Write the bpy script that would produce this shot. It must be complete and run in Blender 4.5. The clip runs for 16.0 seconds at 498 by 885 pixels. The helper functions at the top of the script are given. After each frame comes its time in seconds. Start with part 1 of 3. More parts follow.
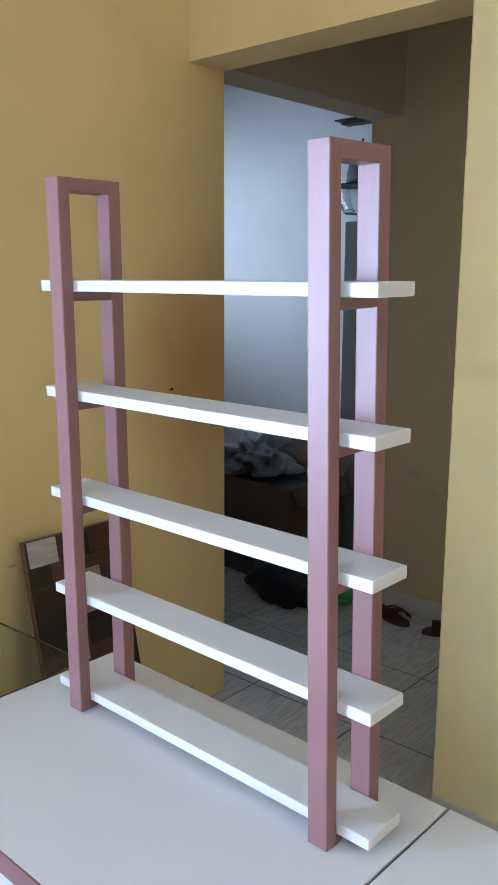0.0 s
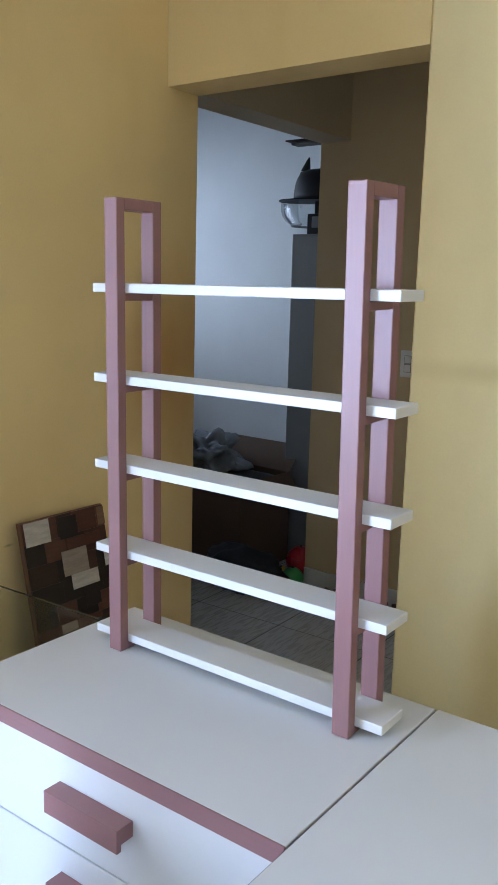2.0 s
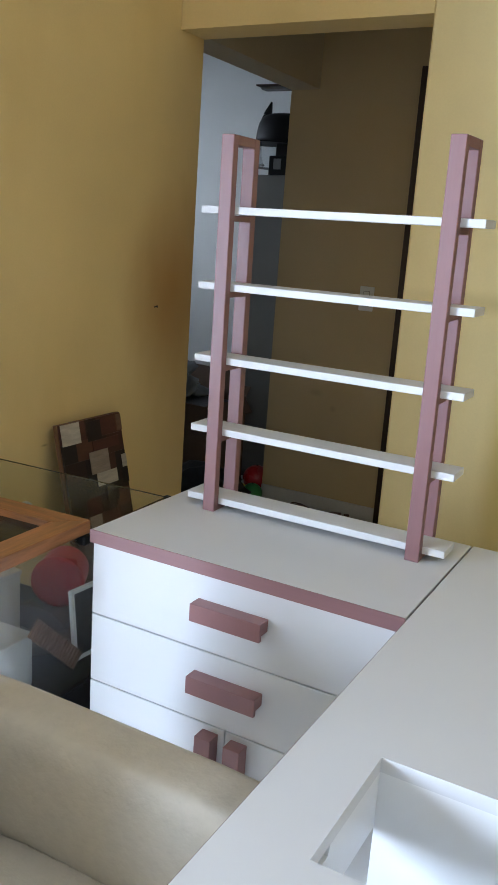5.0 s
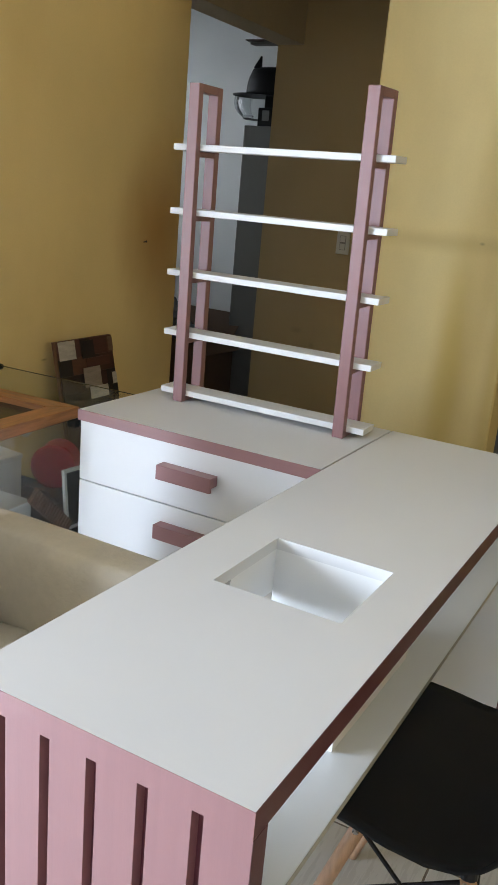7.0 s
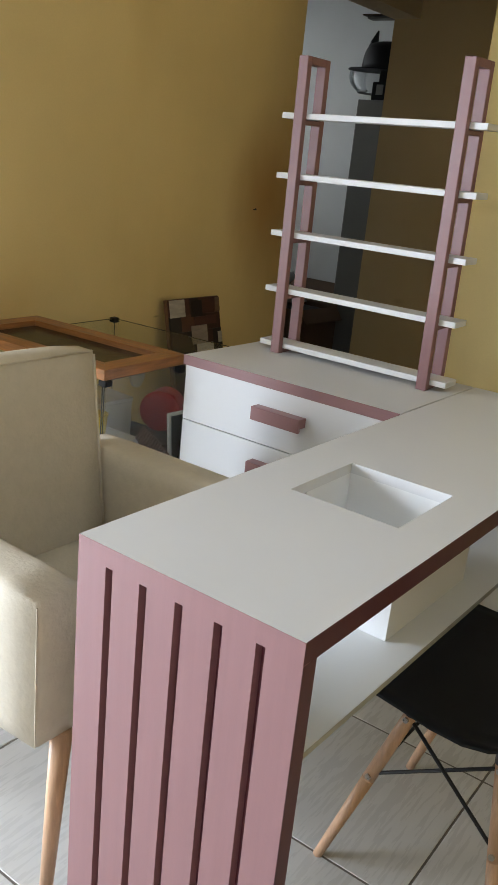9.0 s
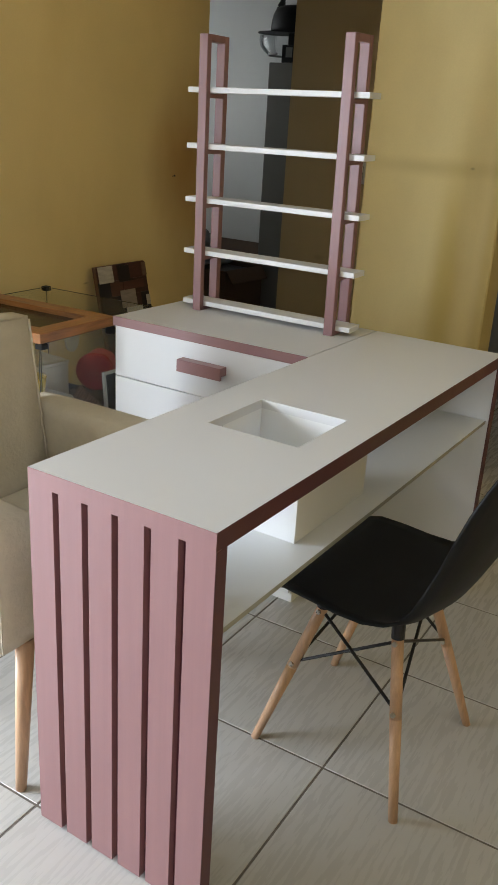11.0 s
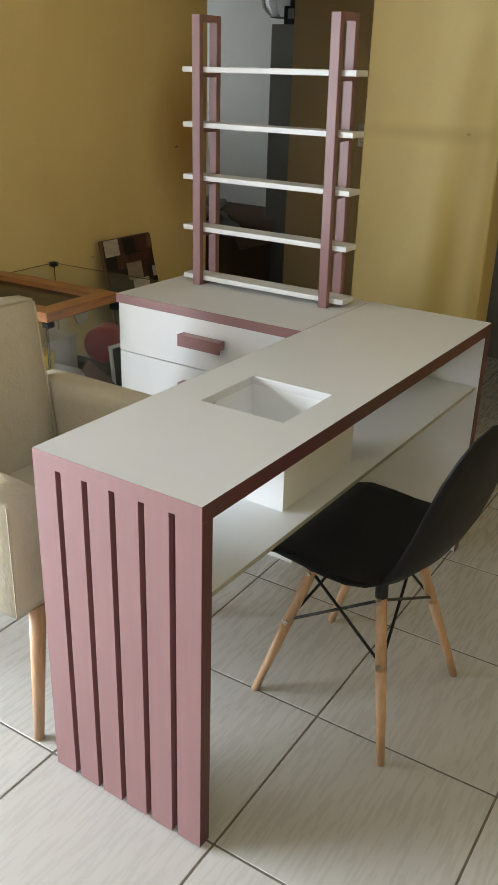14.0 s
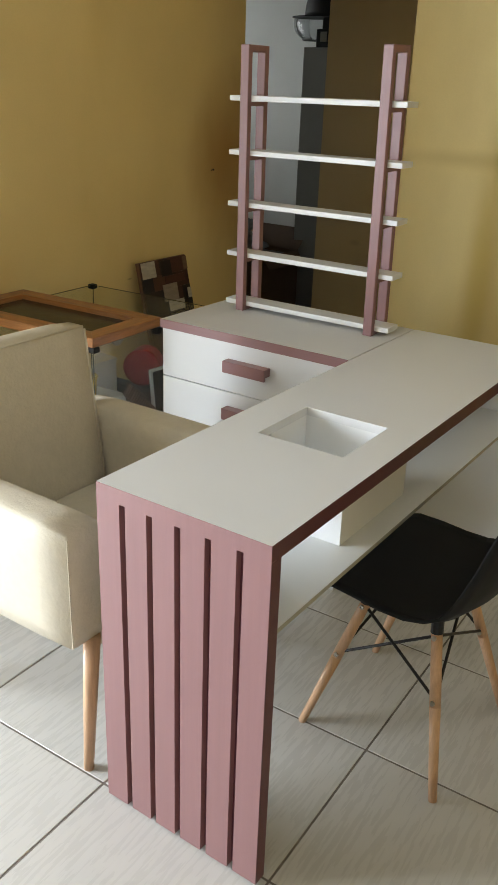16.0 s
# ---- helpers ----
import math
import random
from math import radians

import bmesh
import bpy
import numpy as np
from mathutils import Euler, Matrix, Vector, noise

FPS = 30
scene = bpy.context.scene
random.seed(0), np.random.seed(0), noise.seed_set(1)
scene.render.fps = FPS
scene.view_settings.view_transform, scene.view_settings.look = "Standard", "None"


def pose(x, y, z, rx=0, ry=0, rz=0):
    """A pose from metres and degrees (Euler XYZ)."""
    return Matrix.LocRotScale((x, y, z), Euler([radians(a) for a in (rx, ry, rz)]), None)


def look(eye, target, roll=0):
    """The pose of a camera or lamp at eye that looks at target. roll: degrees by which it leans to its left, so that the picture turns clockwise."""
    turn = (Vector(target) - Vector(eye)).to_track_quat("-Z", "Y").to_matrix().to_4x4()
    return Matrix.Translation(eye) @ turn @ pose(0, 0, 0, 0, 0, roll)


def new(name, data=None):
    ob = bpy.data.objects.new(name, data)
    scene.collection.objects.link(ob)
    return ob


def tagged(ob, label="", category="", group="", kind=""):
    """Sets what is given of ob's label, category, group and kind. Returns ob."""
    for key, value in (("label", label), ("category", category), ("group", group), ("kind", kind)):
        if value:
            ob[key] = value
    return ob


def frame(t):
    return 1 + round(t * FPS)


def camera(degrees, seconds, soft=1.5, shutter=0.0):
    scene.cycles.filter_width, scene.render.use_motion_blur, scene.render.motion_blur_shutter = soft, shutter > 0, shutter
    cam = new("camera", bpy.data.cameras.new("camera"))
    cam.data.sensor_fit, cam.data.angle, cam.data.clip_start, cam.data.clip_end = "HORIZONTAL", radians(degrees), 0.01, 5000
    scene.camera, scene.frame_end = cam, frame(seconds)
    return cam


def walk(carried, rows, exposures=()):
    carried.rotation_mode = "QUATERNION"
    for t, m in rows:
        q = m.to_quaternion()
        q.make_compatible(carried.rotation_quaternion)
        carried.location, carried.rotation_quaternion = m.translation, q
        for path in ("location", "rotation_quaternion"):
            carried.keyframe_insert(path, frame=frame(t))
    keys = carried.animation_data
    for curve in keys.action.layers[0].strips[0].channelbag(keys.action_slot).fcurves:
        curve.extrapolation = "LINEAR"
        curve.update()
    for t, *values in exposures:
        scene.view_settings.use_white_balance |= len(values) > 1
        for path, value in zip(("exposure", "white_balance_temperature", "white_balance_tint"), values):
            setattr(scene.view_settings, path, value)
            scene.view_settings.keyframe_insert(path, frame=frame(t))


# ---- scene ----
cam = camera(33.4, 16.0, 1.1)
PATH = [
    (0, (0.056, 0.532, 1.417), (-1.262, 1.987, 1.034), 0.3),
    (0.5, (0.053, 0.496, 1.419), (-1.255, 1.964, 1.05), 0.7),
    (1, (0.053, 0.419, 1.421), (-1.172, 1.955, 1.05), 1.3),
    (1.5, (0.079, 0.322, 1.421), (-1.105, 1.892, 1.056), 1.3),
    (2, (0.09, 0.232, 1.412), (-1.078, 1.814, 1.049), 1.5),
    (2.5, (0.037, 0.178, 1.405), (-1.142, 1.75, 1.034), 2.6),
    (3, (-0.076, 0.137, 1.391), (-1.246, 1.715, 1.018), 3.4),
    (3.5, (-0.159, 0.068, 1.398), (-1.136, 1.776, 1.039), 3.1),
    (6, (0.128, -0.501, 1.316), (-0.801, 1.189, 0.786), 4.2),
    (6.5, (0.209, -0.565, 1.306), (-0.736, 1.112, 0.763), 3.9),
    (7, (0.272, -0.58, 1.305), (-0.64, 1.107, 0.737), 5.1),
    (7.5, (0.306, -0.503, 1.300), (-0.773, 1.074, 0.706), 4.5),
    (8, (0.359, -0.531, 1.28), (-0.785, 0.984, 0.65), 3.7),
    (8.5, (0.372, -0.656, 1.281), (-0.784, 0.844, 0.635), 5.2),
    (9, (0.416, -0.73, 1.276), (-0.692, 0.81, 0.64), 5.8),
    (9.5, (0.477, -0.72, 1.268), (-0.603, 0.83, 0.612), 4.7),
    (12, (0.629, -0.994, 1.351), (-0.311, 0.604, 0.601), 3.4),
    (12.5, (0.642, -0.986, 1.364), (-0.32, 0.584, 0.583), 3.0),
    (13, (0.667, -0.972, 1.376), (-0.301, 0.589, 0.584), 2.4),
    (13.5, (0.683, -0.954, 1.38), (-0.315, 0.584, 0.581), 2.0),
    (14, (0.696, -0.942, 1.389), (-0.3, 0.595, 0.585), 1.8),
    (14.5, (0.696, -0.937, 1.395), (-0.307, 0.597, 0.594), 1.8),
    (15, (0.674, -0.948, 1.401), (-0.342, 0.577, 0.599), 1.8),
    (15.5, (0.64, -0.965, 1.414), (-0.382, 0.561, 0.622), 2.0),
    (16, (0.608, -0.982, 1.425), (-0.42, 0.548, 0.648), 2.1),
]
walk(cam, [(t, look(eye, target, roll)) for t, eye, target, roll in PATH],
     [(0.0, 0.54, 4900, 15), (1.0, 0.44, 4920, 15), (2.0, 0.31, 4950, 15), (3.6, 0.28, 5000, 15), (5.8, -0.04, 5600, 12), (6.5, -0.10, 5700, 12),
      (7.0, 0.0, 5800, 12), (7.5, -0.03, 5900, 12), (8.0, -0.28, 6000, 12), (8.5, -0.34, 6050, 12), (16.0, -0.29, 6450, 9)])

# ---- light ----
world = bpy.data.worlds.new("sky")
scene.world = world
world.use_nodes = True
wn = world.node_tree
sky = wn.nodes.new("ShaderNodeTexSky")
sky.sky_type = "NISHITA"
sky.sun_disc = False
sky.sun_elevation = radians(40)
sky.sun_rotation = radians(250)
wn.links.new(sky.outputs[0], wn.nodes["Background"].inputs[0])
wn.nodes["Background"].inputs[1].default_value = 0.10


def area(name, m, sx, sy, watts, color):
    d = bpy.data.lights.new(name, "AREA")
    d.shape, d.size, d.size_y, d.energy, d.color = "RECTANGLE", sx, sy, watts, color
    ob = new(name, d)
    ob.matrix_world = m
    return ob


# daylight through the doorway of the side wall and from the kitchen's unseen window
area("daylight_door", look((-2.85, -1.50, 1.12), (-0.2, 0.0, 0.60)), 1.8, 1.55, 310, (0.85, 0.925, 1.0))
# Fill lamp in an invented opening of the unseen back wall.
area("fill_south", look((0.60, -3.28, 1.15), (0.1, 0, 0.7)), 1.2, 1.9, 8, (0.86, 0.94, 1.0))
kl = area("daylight_kitchen", look((-4.40, 3.55, 1.80), (-2.45, 4.3, 1.50)), 0.9, 1.1, 5.0, (0.98, 1.0, 0.97))
kl.data.spread = radians(75)

# ---- materials ----
def mat(name, color, rough=0.5, metal=0.0, vary=0.08, scale=6.0, grain=None, bump=0.05, bscale=120.0, rnd=0.0, coat=0.0, trans=0.0, ior=1.45, spec=0.5, rvary=0.05):
    """A principled material with variation at two scales; grain stretches it along the axes."""
    m = bpy.data.materials.new(name)
    m.use_nodes = True
    n, l = m.node_tree.nodes, m.node_tree.links
    b = n["Principled BSDF"]
    b.inputs["Roughness"].default_value = rough
    b.inputs["Metallic"].default_value = metal
    b.inputs["Coat Weight"].default_value = coat
    b.inputs["Transmission Weight"].default_value = trans
    b.inputs["IOR"].default_value = ior
    b.inputs["Specular IOR Level"].default_value = spec
    tc = n.new("ShaderNodeTexCoord")
    mp = n.new("ShaderNodeMapping")
    mp.inputs["Scale"].default_value = grain or (1, 1, 1)
    l.new(tc.outputs["Object"], mp.inputs["Vector"])
    a = n.new("ShaderNodeTexNoise")
    a.inputs["Scale"].default_value, a.inputs["Detail"].default_value = scale, 4
    f = n.new("ShaderNodeTexNoise")
    f.inputs["Scale"].default_value, f.inputs["Detail"].default_value = bscale, 3
    l.new(mp.outputs[0], a.inputs["Vector"])
    l.new(mp.outputs[0], f.inputs["Vector"])
    ad = n.new("ShaderNodeMath")
    ad.operation = "MULTIPLY_ADD"
    l.new(f.outputs["Fac"], ad.inputs[0])
    ad.inputs[1].default_value = 0.35
    l.new(a.outputs["Fac"], ad.inputs[2])
    r = n.new("ShaderNodeMapRange")
    r.inputs["From Min"].default_value, r.inputs["From Max"].default_value = 0.42, 0.92
    r.inputs["To Min"].default_value, r.inputs["To Max"].default_value = 1 - vary, 1 + vary
    l.new(ad.outputs[0], r.inputs["Value"])
    val = r.outputs["Result"]
    if rnd:
        oi = n.new("ShaderNodeObjectInfo")
        rr = n.new("ShaderNodeMapRange")
        rr.inputs["To Min"].default_value, rr.inputs["To Max"].default_value = 1 - rnd, 1 + rnd
        l.new(oi.outputs["Random"], rr.inputs["Value"])
        sh = n.new("ShaderNodeVectorMath")
        sh.operation = "SCALE"
        sh.inputs[0].default_value = (31.0, 17.0, 7.0)
        l.new(oi.outputs["Random"], sh.inputs["Scale"])
        l.new(sh.outputs[0], mp.inputs["Location"])
        mu = n.new("ShaderNodeMath")
        mu.operation = "MULTIPLY"
        l.new(val, mu.inputs[0])
        l.new(rr.outputs["Result"], mu.inputs[1])
        val = mu.outputs[0]
    mx = n.new("ShaderNodeVectorMath")
    mx.operation = "SCALE"
    mx.inputs[0].default_value = color
    l.new(val, mx.inputs["Scale"])
    l.new(mx.outputs[0], b.inputs["Base Color"])
    rg = n.new("ShaderNodeMapRange")
    rg.inputs["From Min"].default_value, rg.inputs["From Max"].default_value = 0.3, 0.8
    rg.inputs["To Min"].default_value, rg.inputs["To Max"].default_value = max(0.02, rough - rvary), min(1, rough + rvary)
    l.new(a.outputs["Fac"], rg.inputs["Value"])
    l.new(rg.outputs["Result"], b.inputs["Roughness"])
    bp = n.new("ShaderNodeBump")
    bp.inputs["Strength"].default_value, bp.inputs["Distance"].default_value = bump, 0.002
    l.new(f.outputs["Fac"], bp.inputs["Height"])
    l.new(bp.outputs[0], b.inputs["Normal"])
    return m


def wall_paint(name, color, stain, amount=0.55, spots=()):
    """Old matt wall paint with soft yellow-brown damp stains and roller texture; spots add local stains and painted
    shade.
    """
    m = mat(name, color, 0.75, vary=0.05, scale=2.2, bump=0.10, bscale=160, spec=0.25)
    n, l = m.node_tree.nodes, m.node_tree.links
    b = n["Principled BSDF"]
    base = b.inputs["Base Color"].links[0].from_socket
    tc = n.new("ShaderNodeTexCoord")
    mp = n.new("ShaderNodeMapping")
    mp.inputs["Scale"].default_value = (1.3, 1.3, 0.55)
    no = n.new("ShaderNodeTexNoise")
    no.inputs["Scale"].default_value, no.inputs["Detail"].default_value = 1.7, 5
    l.new(tc.outputs["Object"], mp.inputs[0])
    l.new(mp.outputs[0], no.inputs["Vector"])
    ra = n.new("ShaderNodeMapRange")
    ra.inputs["From Min"].default_value, ra.inputs["From Max"].default_value = 0.50, 0.72
    ra.inputs["To Min"].default_value, ra.inputs["To Max"].default_value = 0.0, amount
    l.new(no.outputs["Fac"], ra.inputs["Value"])
    mi = n.new("ShaderNodeMix")
    mi.data_type = "RGBA"
    l.new(ra.outputs["Result"], mi.inputs["Factor"])
    l.new(base, mi.inputs["A"])
    mi.inputs["B"].default_value = (*stain, 1)
    last = mi.outputs["Result"]
    for centre, radii, tone, strength in spots:
        sub = n.new("ShaderNodeVectorMath")
        sub.operation = "SUBTRACT"
        l.new(tc.outputs["Object"], sub.inputs[0])
        sub.inputs[1].default_value = centre
        div = n.new("ShaderNodeVectorMath")
        div.operation = "DIVIDE"
        l.new(sub.outputs[0], div.inputs[0])
        div.inputs[1].default_value = radii
        ln = n.new("ShaderNodeVectorMath")
        ln.operation = "LENGTH"
        l.new(div.outputs[0], ln.inputs[0])
        wob = n.new("ShaderNodeMath")
        wob.operation = "MULTIPLY_ADD"
        l.new(no.outputs["Fac"], wob.inputs[0])
        wob.inputs[1].default_value = 1.2
        l.new(ln.outputs["Value"], wob.inputs[2])
        mr = n.new("ShaderNodeMapRange")
        mr.interpolation_type = "SMOOTHSTEP"
        mr.inputs["From Min"].default_value, mr.inputs["From Max"].default_value = 1.75, 0.55
        mr.inputs["To Min"].default_value, mr.inputs["To Max"].default_value = 0.0, strength
        l.new(wob.outputs[0], mr.inputs["Value"])
        mk = n.new("ShaderNodeMix")
        mk.data_type = "RGBA"
        l.new(mr.outputs["Result"], mk.inputs["Factor"])
        l.new(last, mk.inputs["A"])
        mk.inputs["B"].default_value = (*tone, 1)
        last = mk.outputs["Result"]
    l.new(last, b.inputs["Base Color"])
    return m


M_WALL = wall_paint("cream_wall_paint", (0.82, 0.635, 0.295), (0.68, 0.49, 0.19), 0.4)
M_WALL_STAIN_SHADE = wall_paint("stained_shaded_cream_paint", (0.82, 0.635, 0.295), (0.68, 0.49, 0.19), 0.4, [
    # The second, tall spot is stain plus painted shade towards the corner.
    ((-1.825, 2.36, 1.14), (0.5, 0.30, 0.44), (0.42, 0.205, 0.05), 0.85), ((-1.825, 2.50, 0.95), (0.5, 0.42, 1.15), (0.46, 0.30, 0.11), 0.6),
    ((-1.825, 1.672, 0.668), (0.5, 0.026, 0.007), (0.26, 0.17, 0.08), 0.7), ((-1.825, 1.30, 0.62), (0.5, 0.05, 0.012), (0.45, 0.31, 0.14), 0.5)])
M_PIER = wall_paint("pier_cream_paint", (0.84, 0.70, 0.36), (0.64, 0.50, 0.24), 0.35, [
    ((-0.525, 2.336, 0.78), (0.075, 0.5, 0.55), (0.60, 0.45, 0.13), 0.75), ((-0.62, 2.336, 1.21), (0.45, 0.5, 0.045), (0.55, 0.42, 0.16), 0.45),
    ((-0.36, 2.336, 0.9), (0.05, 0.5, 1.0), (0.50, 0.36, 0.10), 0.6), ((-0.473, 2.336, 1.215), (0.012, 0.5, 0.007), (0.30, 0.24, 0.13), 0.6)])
# Room cream darkened here, so the corridor's dimness sits in the paint.
M_WALL_IN = wall_paint("corridor_shaded_paint", (0.54, 0.41, 0.225), (0.46, 0.34, 0.175), 0.35, [
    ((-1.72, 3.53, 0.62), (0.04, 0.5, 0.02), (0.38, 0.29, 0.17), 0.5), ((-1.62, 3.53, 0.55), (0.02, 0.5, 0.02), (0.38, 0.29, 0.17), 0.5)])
M_KITCHEN = wall_paint("white_wall_paint", (0.75, 0.765, 0.755), (0.66, 0.67, 0.66), 0.4)
M_CEIL = mat("ceiling_paint", (0.70, 0.68, 0.62), 0.8, vary=0.05, scale=2, bump=0.1)
# Darker than the wall cream: the beam's shade is in its colour.
M_BEAM = mat("beam_shaded_paint", (0.60, 0.50, 0.34), 0.8, vary=0.08, scale=3, bump=0.15)
M_TILE = mat("ceramic_tile", (0.53, 0.515, 0.485), 0.28, vary=0.026, scale=5.5, grain=(20, 2.0, 1), bump=0.015, bscale=16, rnd=0.025, rvary=0.02)
M_GROUT = mat("grout", (0.16, 0.14, 0.12), 0.9, vary=0.25, scale=20, bump=0.2)
M_WHITE = mat("white_lacquer", (0.71, 0.71, 0.71), 0.42, vary=0.012, scale=5, bump=0.02, bscale=300, rvary=0.015)
M_WHITEIN = mat("white_melamine", (0.75, 0.75, 0.73), 0.45, vary=0.012, scale=5, bump=0.02, bscale=300, rvary=0.015)
M_PINK = mat("dusty_pink_lacquer", (0.262, 0.140, 0.139), 0.40, vary=0.055, scale=14, grain=(5, 5, 0.25), bump=0.08, bscale=220)
# White melamine lightened so the compartment walls look better lit.
M_WELL = mat("lit_white_melamine", (0.84, 0.84, 0.83), 0.4, vary=0.012, scale=5, bump=0.02, bscale=300, rvary=0.015)
# Darker than the pink faces: shade of the east-facing edges is mixed in.
M_EDGE = mat("shaded_maroon_band", (0.108, 0.040, 0.046), 0.45, vary=0.06, scale=14, bump=0.06)
# Grey holds the shade of the undershelf's east-facing edge.
M_SHELFEDGE = mat("shaded_grey_band", (0.36, 0.35, 0.29), 0.5, vary=0.06, scale=14, bump=0.06)
M_HANDLE = mat("rose_handle_lacquer", (0.30, 0.158, 0.158), 0.40, vary=0.05, scale=14, bump=0.06, bscale=220)
M_PINK_FLAT = mat("dusty_pink_band", (0.262, 0.140, 0.139), 0.40, vary=0.05, scale=14, grain=(0.25, 5, 5), bump=0.08, bscale=220)
# Pink darkened to carry the recess shade behind the slats.
M_PINKDK = mat("pink_groove_shade", (0.13, 0.036, 0.048), 0.55, vary=0.06, scale=14, bump=0.06)
M_BLACKPL = mat("black_plastic", (0.009, 0.009, 0.0095), 0.55, vary=0.10, scale=12, bump=0.04, bscale=400, spec=0.28)
M_BLACKMET = mat("black_metal", (0.015, 0.014, 0.014), 0.4, 0.3, vary=0.1, scale=30)
M_STEEL = mat("bolt_steel", (0.5, 0.48, 0.44), 0.3, 1.0, vary=0.1, scale=40)
M_BEECH = mat("beech_wood", (0.54, 0.335, 0.20), 0.42, vary=0.16, scale=10, grain=(9, 9, 1), bump=0.08, bscale=40)
M_PINE = mat("pine_wood", (0.34, 0.15, 0.055), 0.38, vary=0.42, scale=7, grain=(1.0, 9, 9), bump=0.1, bscale=30)
M_PINE_CROSS = mat("pine_wood_stile", (0.34, 0.15, 0.055), 0.38, vary=0.42, scale=7, grain=(9, 1.0, 9), bump=0.1, bscale=30)
M_LEATHER = mat("cream_leatherette", (0.61, 0.55, 0.44), 0.58, vary=0.04, scale=40, spec=0.35, bump=0.6, bscale=110)
M_MESH = mat("dark_screen_mesh", (0.030, 0.029, 0.025), 0.20, vary=0.5, scale=14, bump=0.8, bscale=22, spec=0.22)
M_RED = mat("red_plastic", (0.42, 0.02, 0.025), 0.3, vary=0.06, scale=8)
M_YELLOW = mat("yellow_plastic", (0.62, 0.42, 0.03), 0.4, vary=0.08, scale=8)
M_PALE = mat("pale_beige_plastic", (0.60, 0.57, 0.49), 0.4, vary=0.10, scale=9)
M_GREEN = mat("green_plastic", (0.05, 0.25, 0.06), 0.4, vary=0.08)
M_CARD = mat("cardboard", (0.10, 0.064, 0.042), 0.85, vary=0.12, scale=6, bump=0.15, bscale=60)
M_BAG = mat("black_bag", (0.012, 0.012, 0.014), 0.55, vary=0.2, scale=14, bump=0.5, bscale=30)
M_FILM = mat("grey_plastic_film", (0.20, 0.22, 0.25), 0.22, vary=0.15, scale=18, bump=0.6, bscale=30)
M_LOCKER = mat("grey_steel_paint", (0.20, 0.20, 0.19), 0.5, 0.1, vary=0.06, scale=5)
M_DOOR = mat("grey_door_paint", (0.22, 0.235, 0.26), 0.55, vary=0.06, scale=4, grain=(4, 4, 0.6), bump=0.08)
M_DKWOOD = mat("dark_door_frame", (0.045, 0.025, 0.016), 0.5, vary=0.2, scale=8, grain=(8, 8, 1))
M_SWITCH = mat("switch_plastic", (0.72, 0.70, 0.64), 0.35, vary=0.02)
M_SOCKHOLE = mat("switch_slot", (0.06, 0.06, 0.06), 0.5, vary=0.1)
M_SWITCHGAP = mat("switch_gap", (0.30, 0.28, 0.25), 0.5, vary=0.05)
M_SANDAL = mat("brown_leather", (0.10, 0.045, 0.030), 0.6, vary=0.2, scale=25, bump=0.3)
M_EDGEWOOD = mat("brown_plywood", (0.17, 0.085, 0.045), 0.5, vary=0.2, scale=9, grain=(6, 6, 1))
M_BASEB = mat("baseboard_tile", (0.56, 0.53, 0.47), 0.35, vary=0.08, scale=7)


def glass_material(name, tint, most):
    """Thin pane: mostly clear, with a gloss that grows at grazing angles."""
    m = bpy.data.materials.new(name)
    m.use_nodes = True
    n, l = m.node_tree.nodes, m.node_tree.links
    n.remove(n["Principled BSDF"])
    t, g, x = n.new("ShaderNodeBsdfTransparent"), n.new("ShaderNodeBsdfGlossy"), n.new("ShaderNodeMixShader")
    t.inputs[0].default_value = (*tint, 1)
    g.inputs["Roughness"].default_value = 0.03
    lw = n.new("ShaderNodeLayerWeight")
    lw.inputs[0].default_value = 0.25
    mr = n.new("ShaderNodeMapRange")
    mr.inputs["To Min"].default_value, mr.inputs["To Max"].default_value = 0.03, most
    l.new(lw.outputs["Facing"], mr.inputs["Value"])
    l.new(mr.outputs["Result"], x.inputs[0])
    l.new(t.outputs[0], x.inputs[1])
    l.new(g.outputs[0], x.inputs[2])
    l.new(x.outputs[0], n["Material Output"].inputs[0])
    return m


M_GLASS = glass_material("clear_glass", (0.965, 0.98, 0.972), 0.28)
M_VISOR = glass_material("clear_visor_plastic", (0.80, 0.82, 0.83), 0.14)
M_GEDGE = mat("glass_edge", (0.045, 0.050, 0.042), 0.25, vary=0.05)


# ---- builders ----
def finish(bm, name, material, smooth=False):
    me = bpy.data.meshes.new(name)
    bmesh.ops.recalc_face_normals(bm, faces=bm.faces)
    if smooth:
        for f in bm.faces:
            f.smooth = True
    bm.to_mesh(me)
    bm.free()
    me.materials.append(material)
    return me


def part(name, bm, material, parent=None, label="", smooth=False, m=None):
    ob = new(name, finish(bm, name, material, smooth))
    if parent:
        ob.parent = parent
    if m is not None:
        ob.matrix_basis = m
    if label:
        ob["label"] = label
    return ob


def thing(name, label, category, m=None, group="", kind=""):
    ob = new(name)
    ob.empty_display_size = 0.05
    if m is not None:
        ob.matrix_basis = m
    return tagged(ob, label, category, group, kind)


def add_box(bm, x0, x1, y0, y1, z0, z1, bev=0.0, seg=2):
    r = bmesh.ops.create_cube(bm, size=1.0)
    vs = r["verts"]
    bmesh.ops.scale(bm, vec=(x1 - x0, y1 - y0, z1 - z0), verts=vs)
    bmesh.ops.translate(bm, vec=((x0 + x1) / 2, (y0 + y1) / 2, (z0 + z1) / 2), verts=vs)
    if bev:
        es = list({e for v in vs for e in v.link_edges})
        bmesh.ops.bevel(bm, geom=es, offset=bev, segments=seg, affect="EDGES", profile=0.5)
    return bm


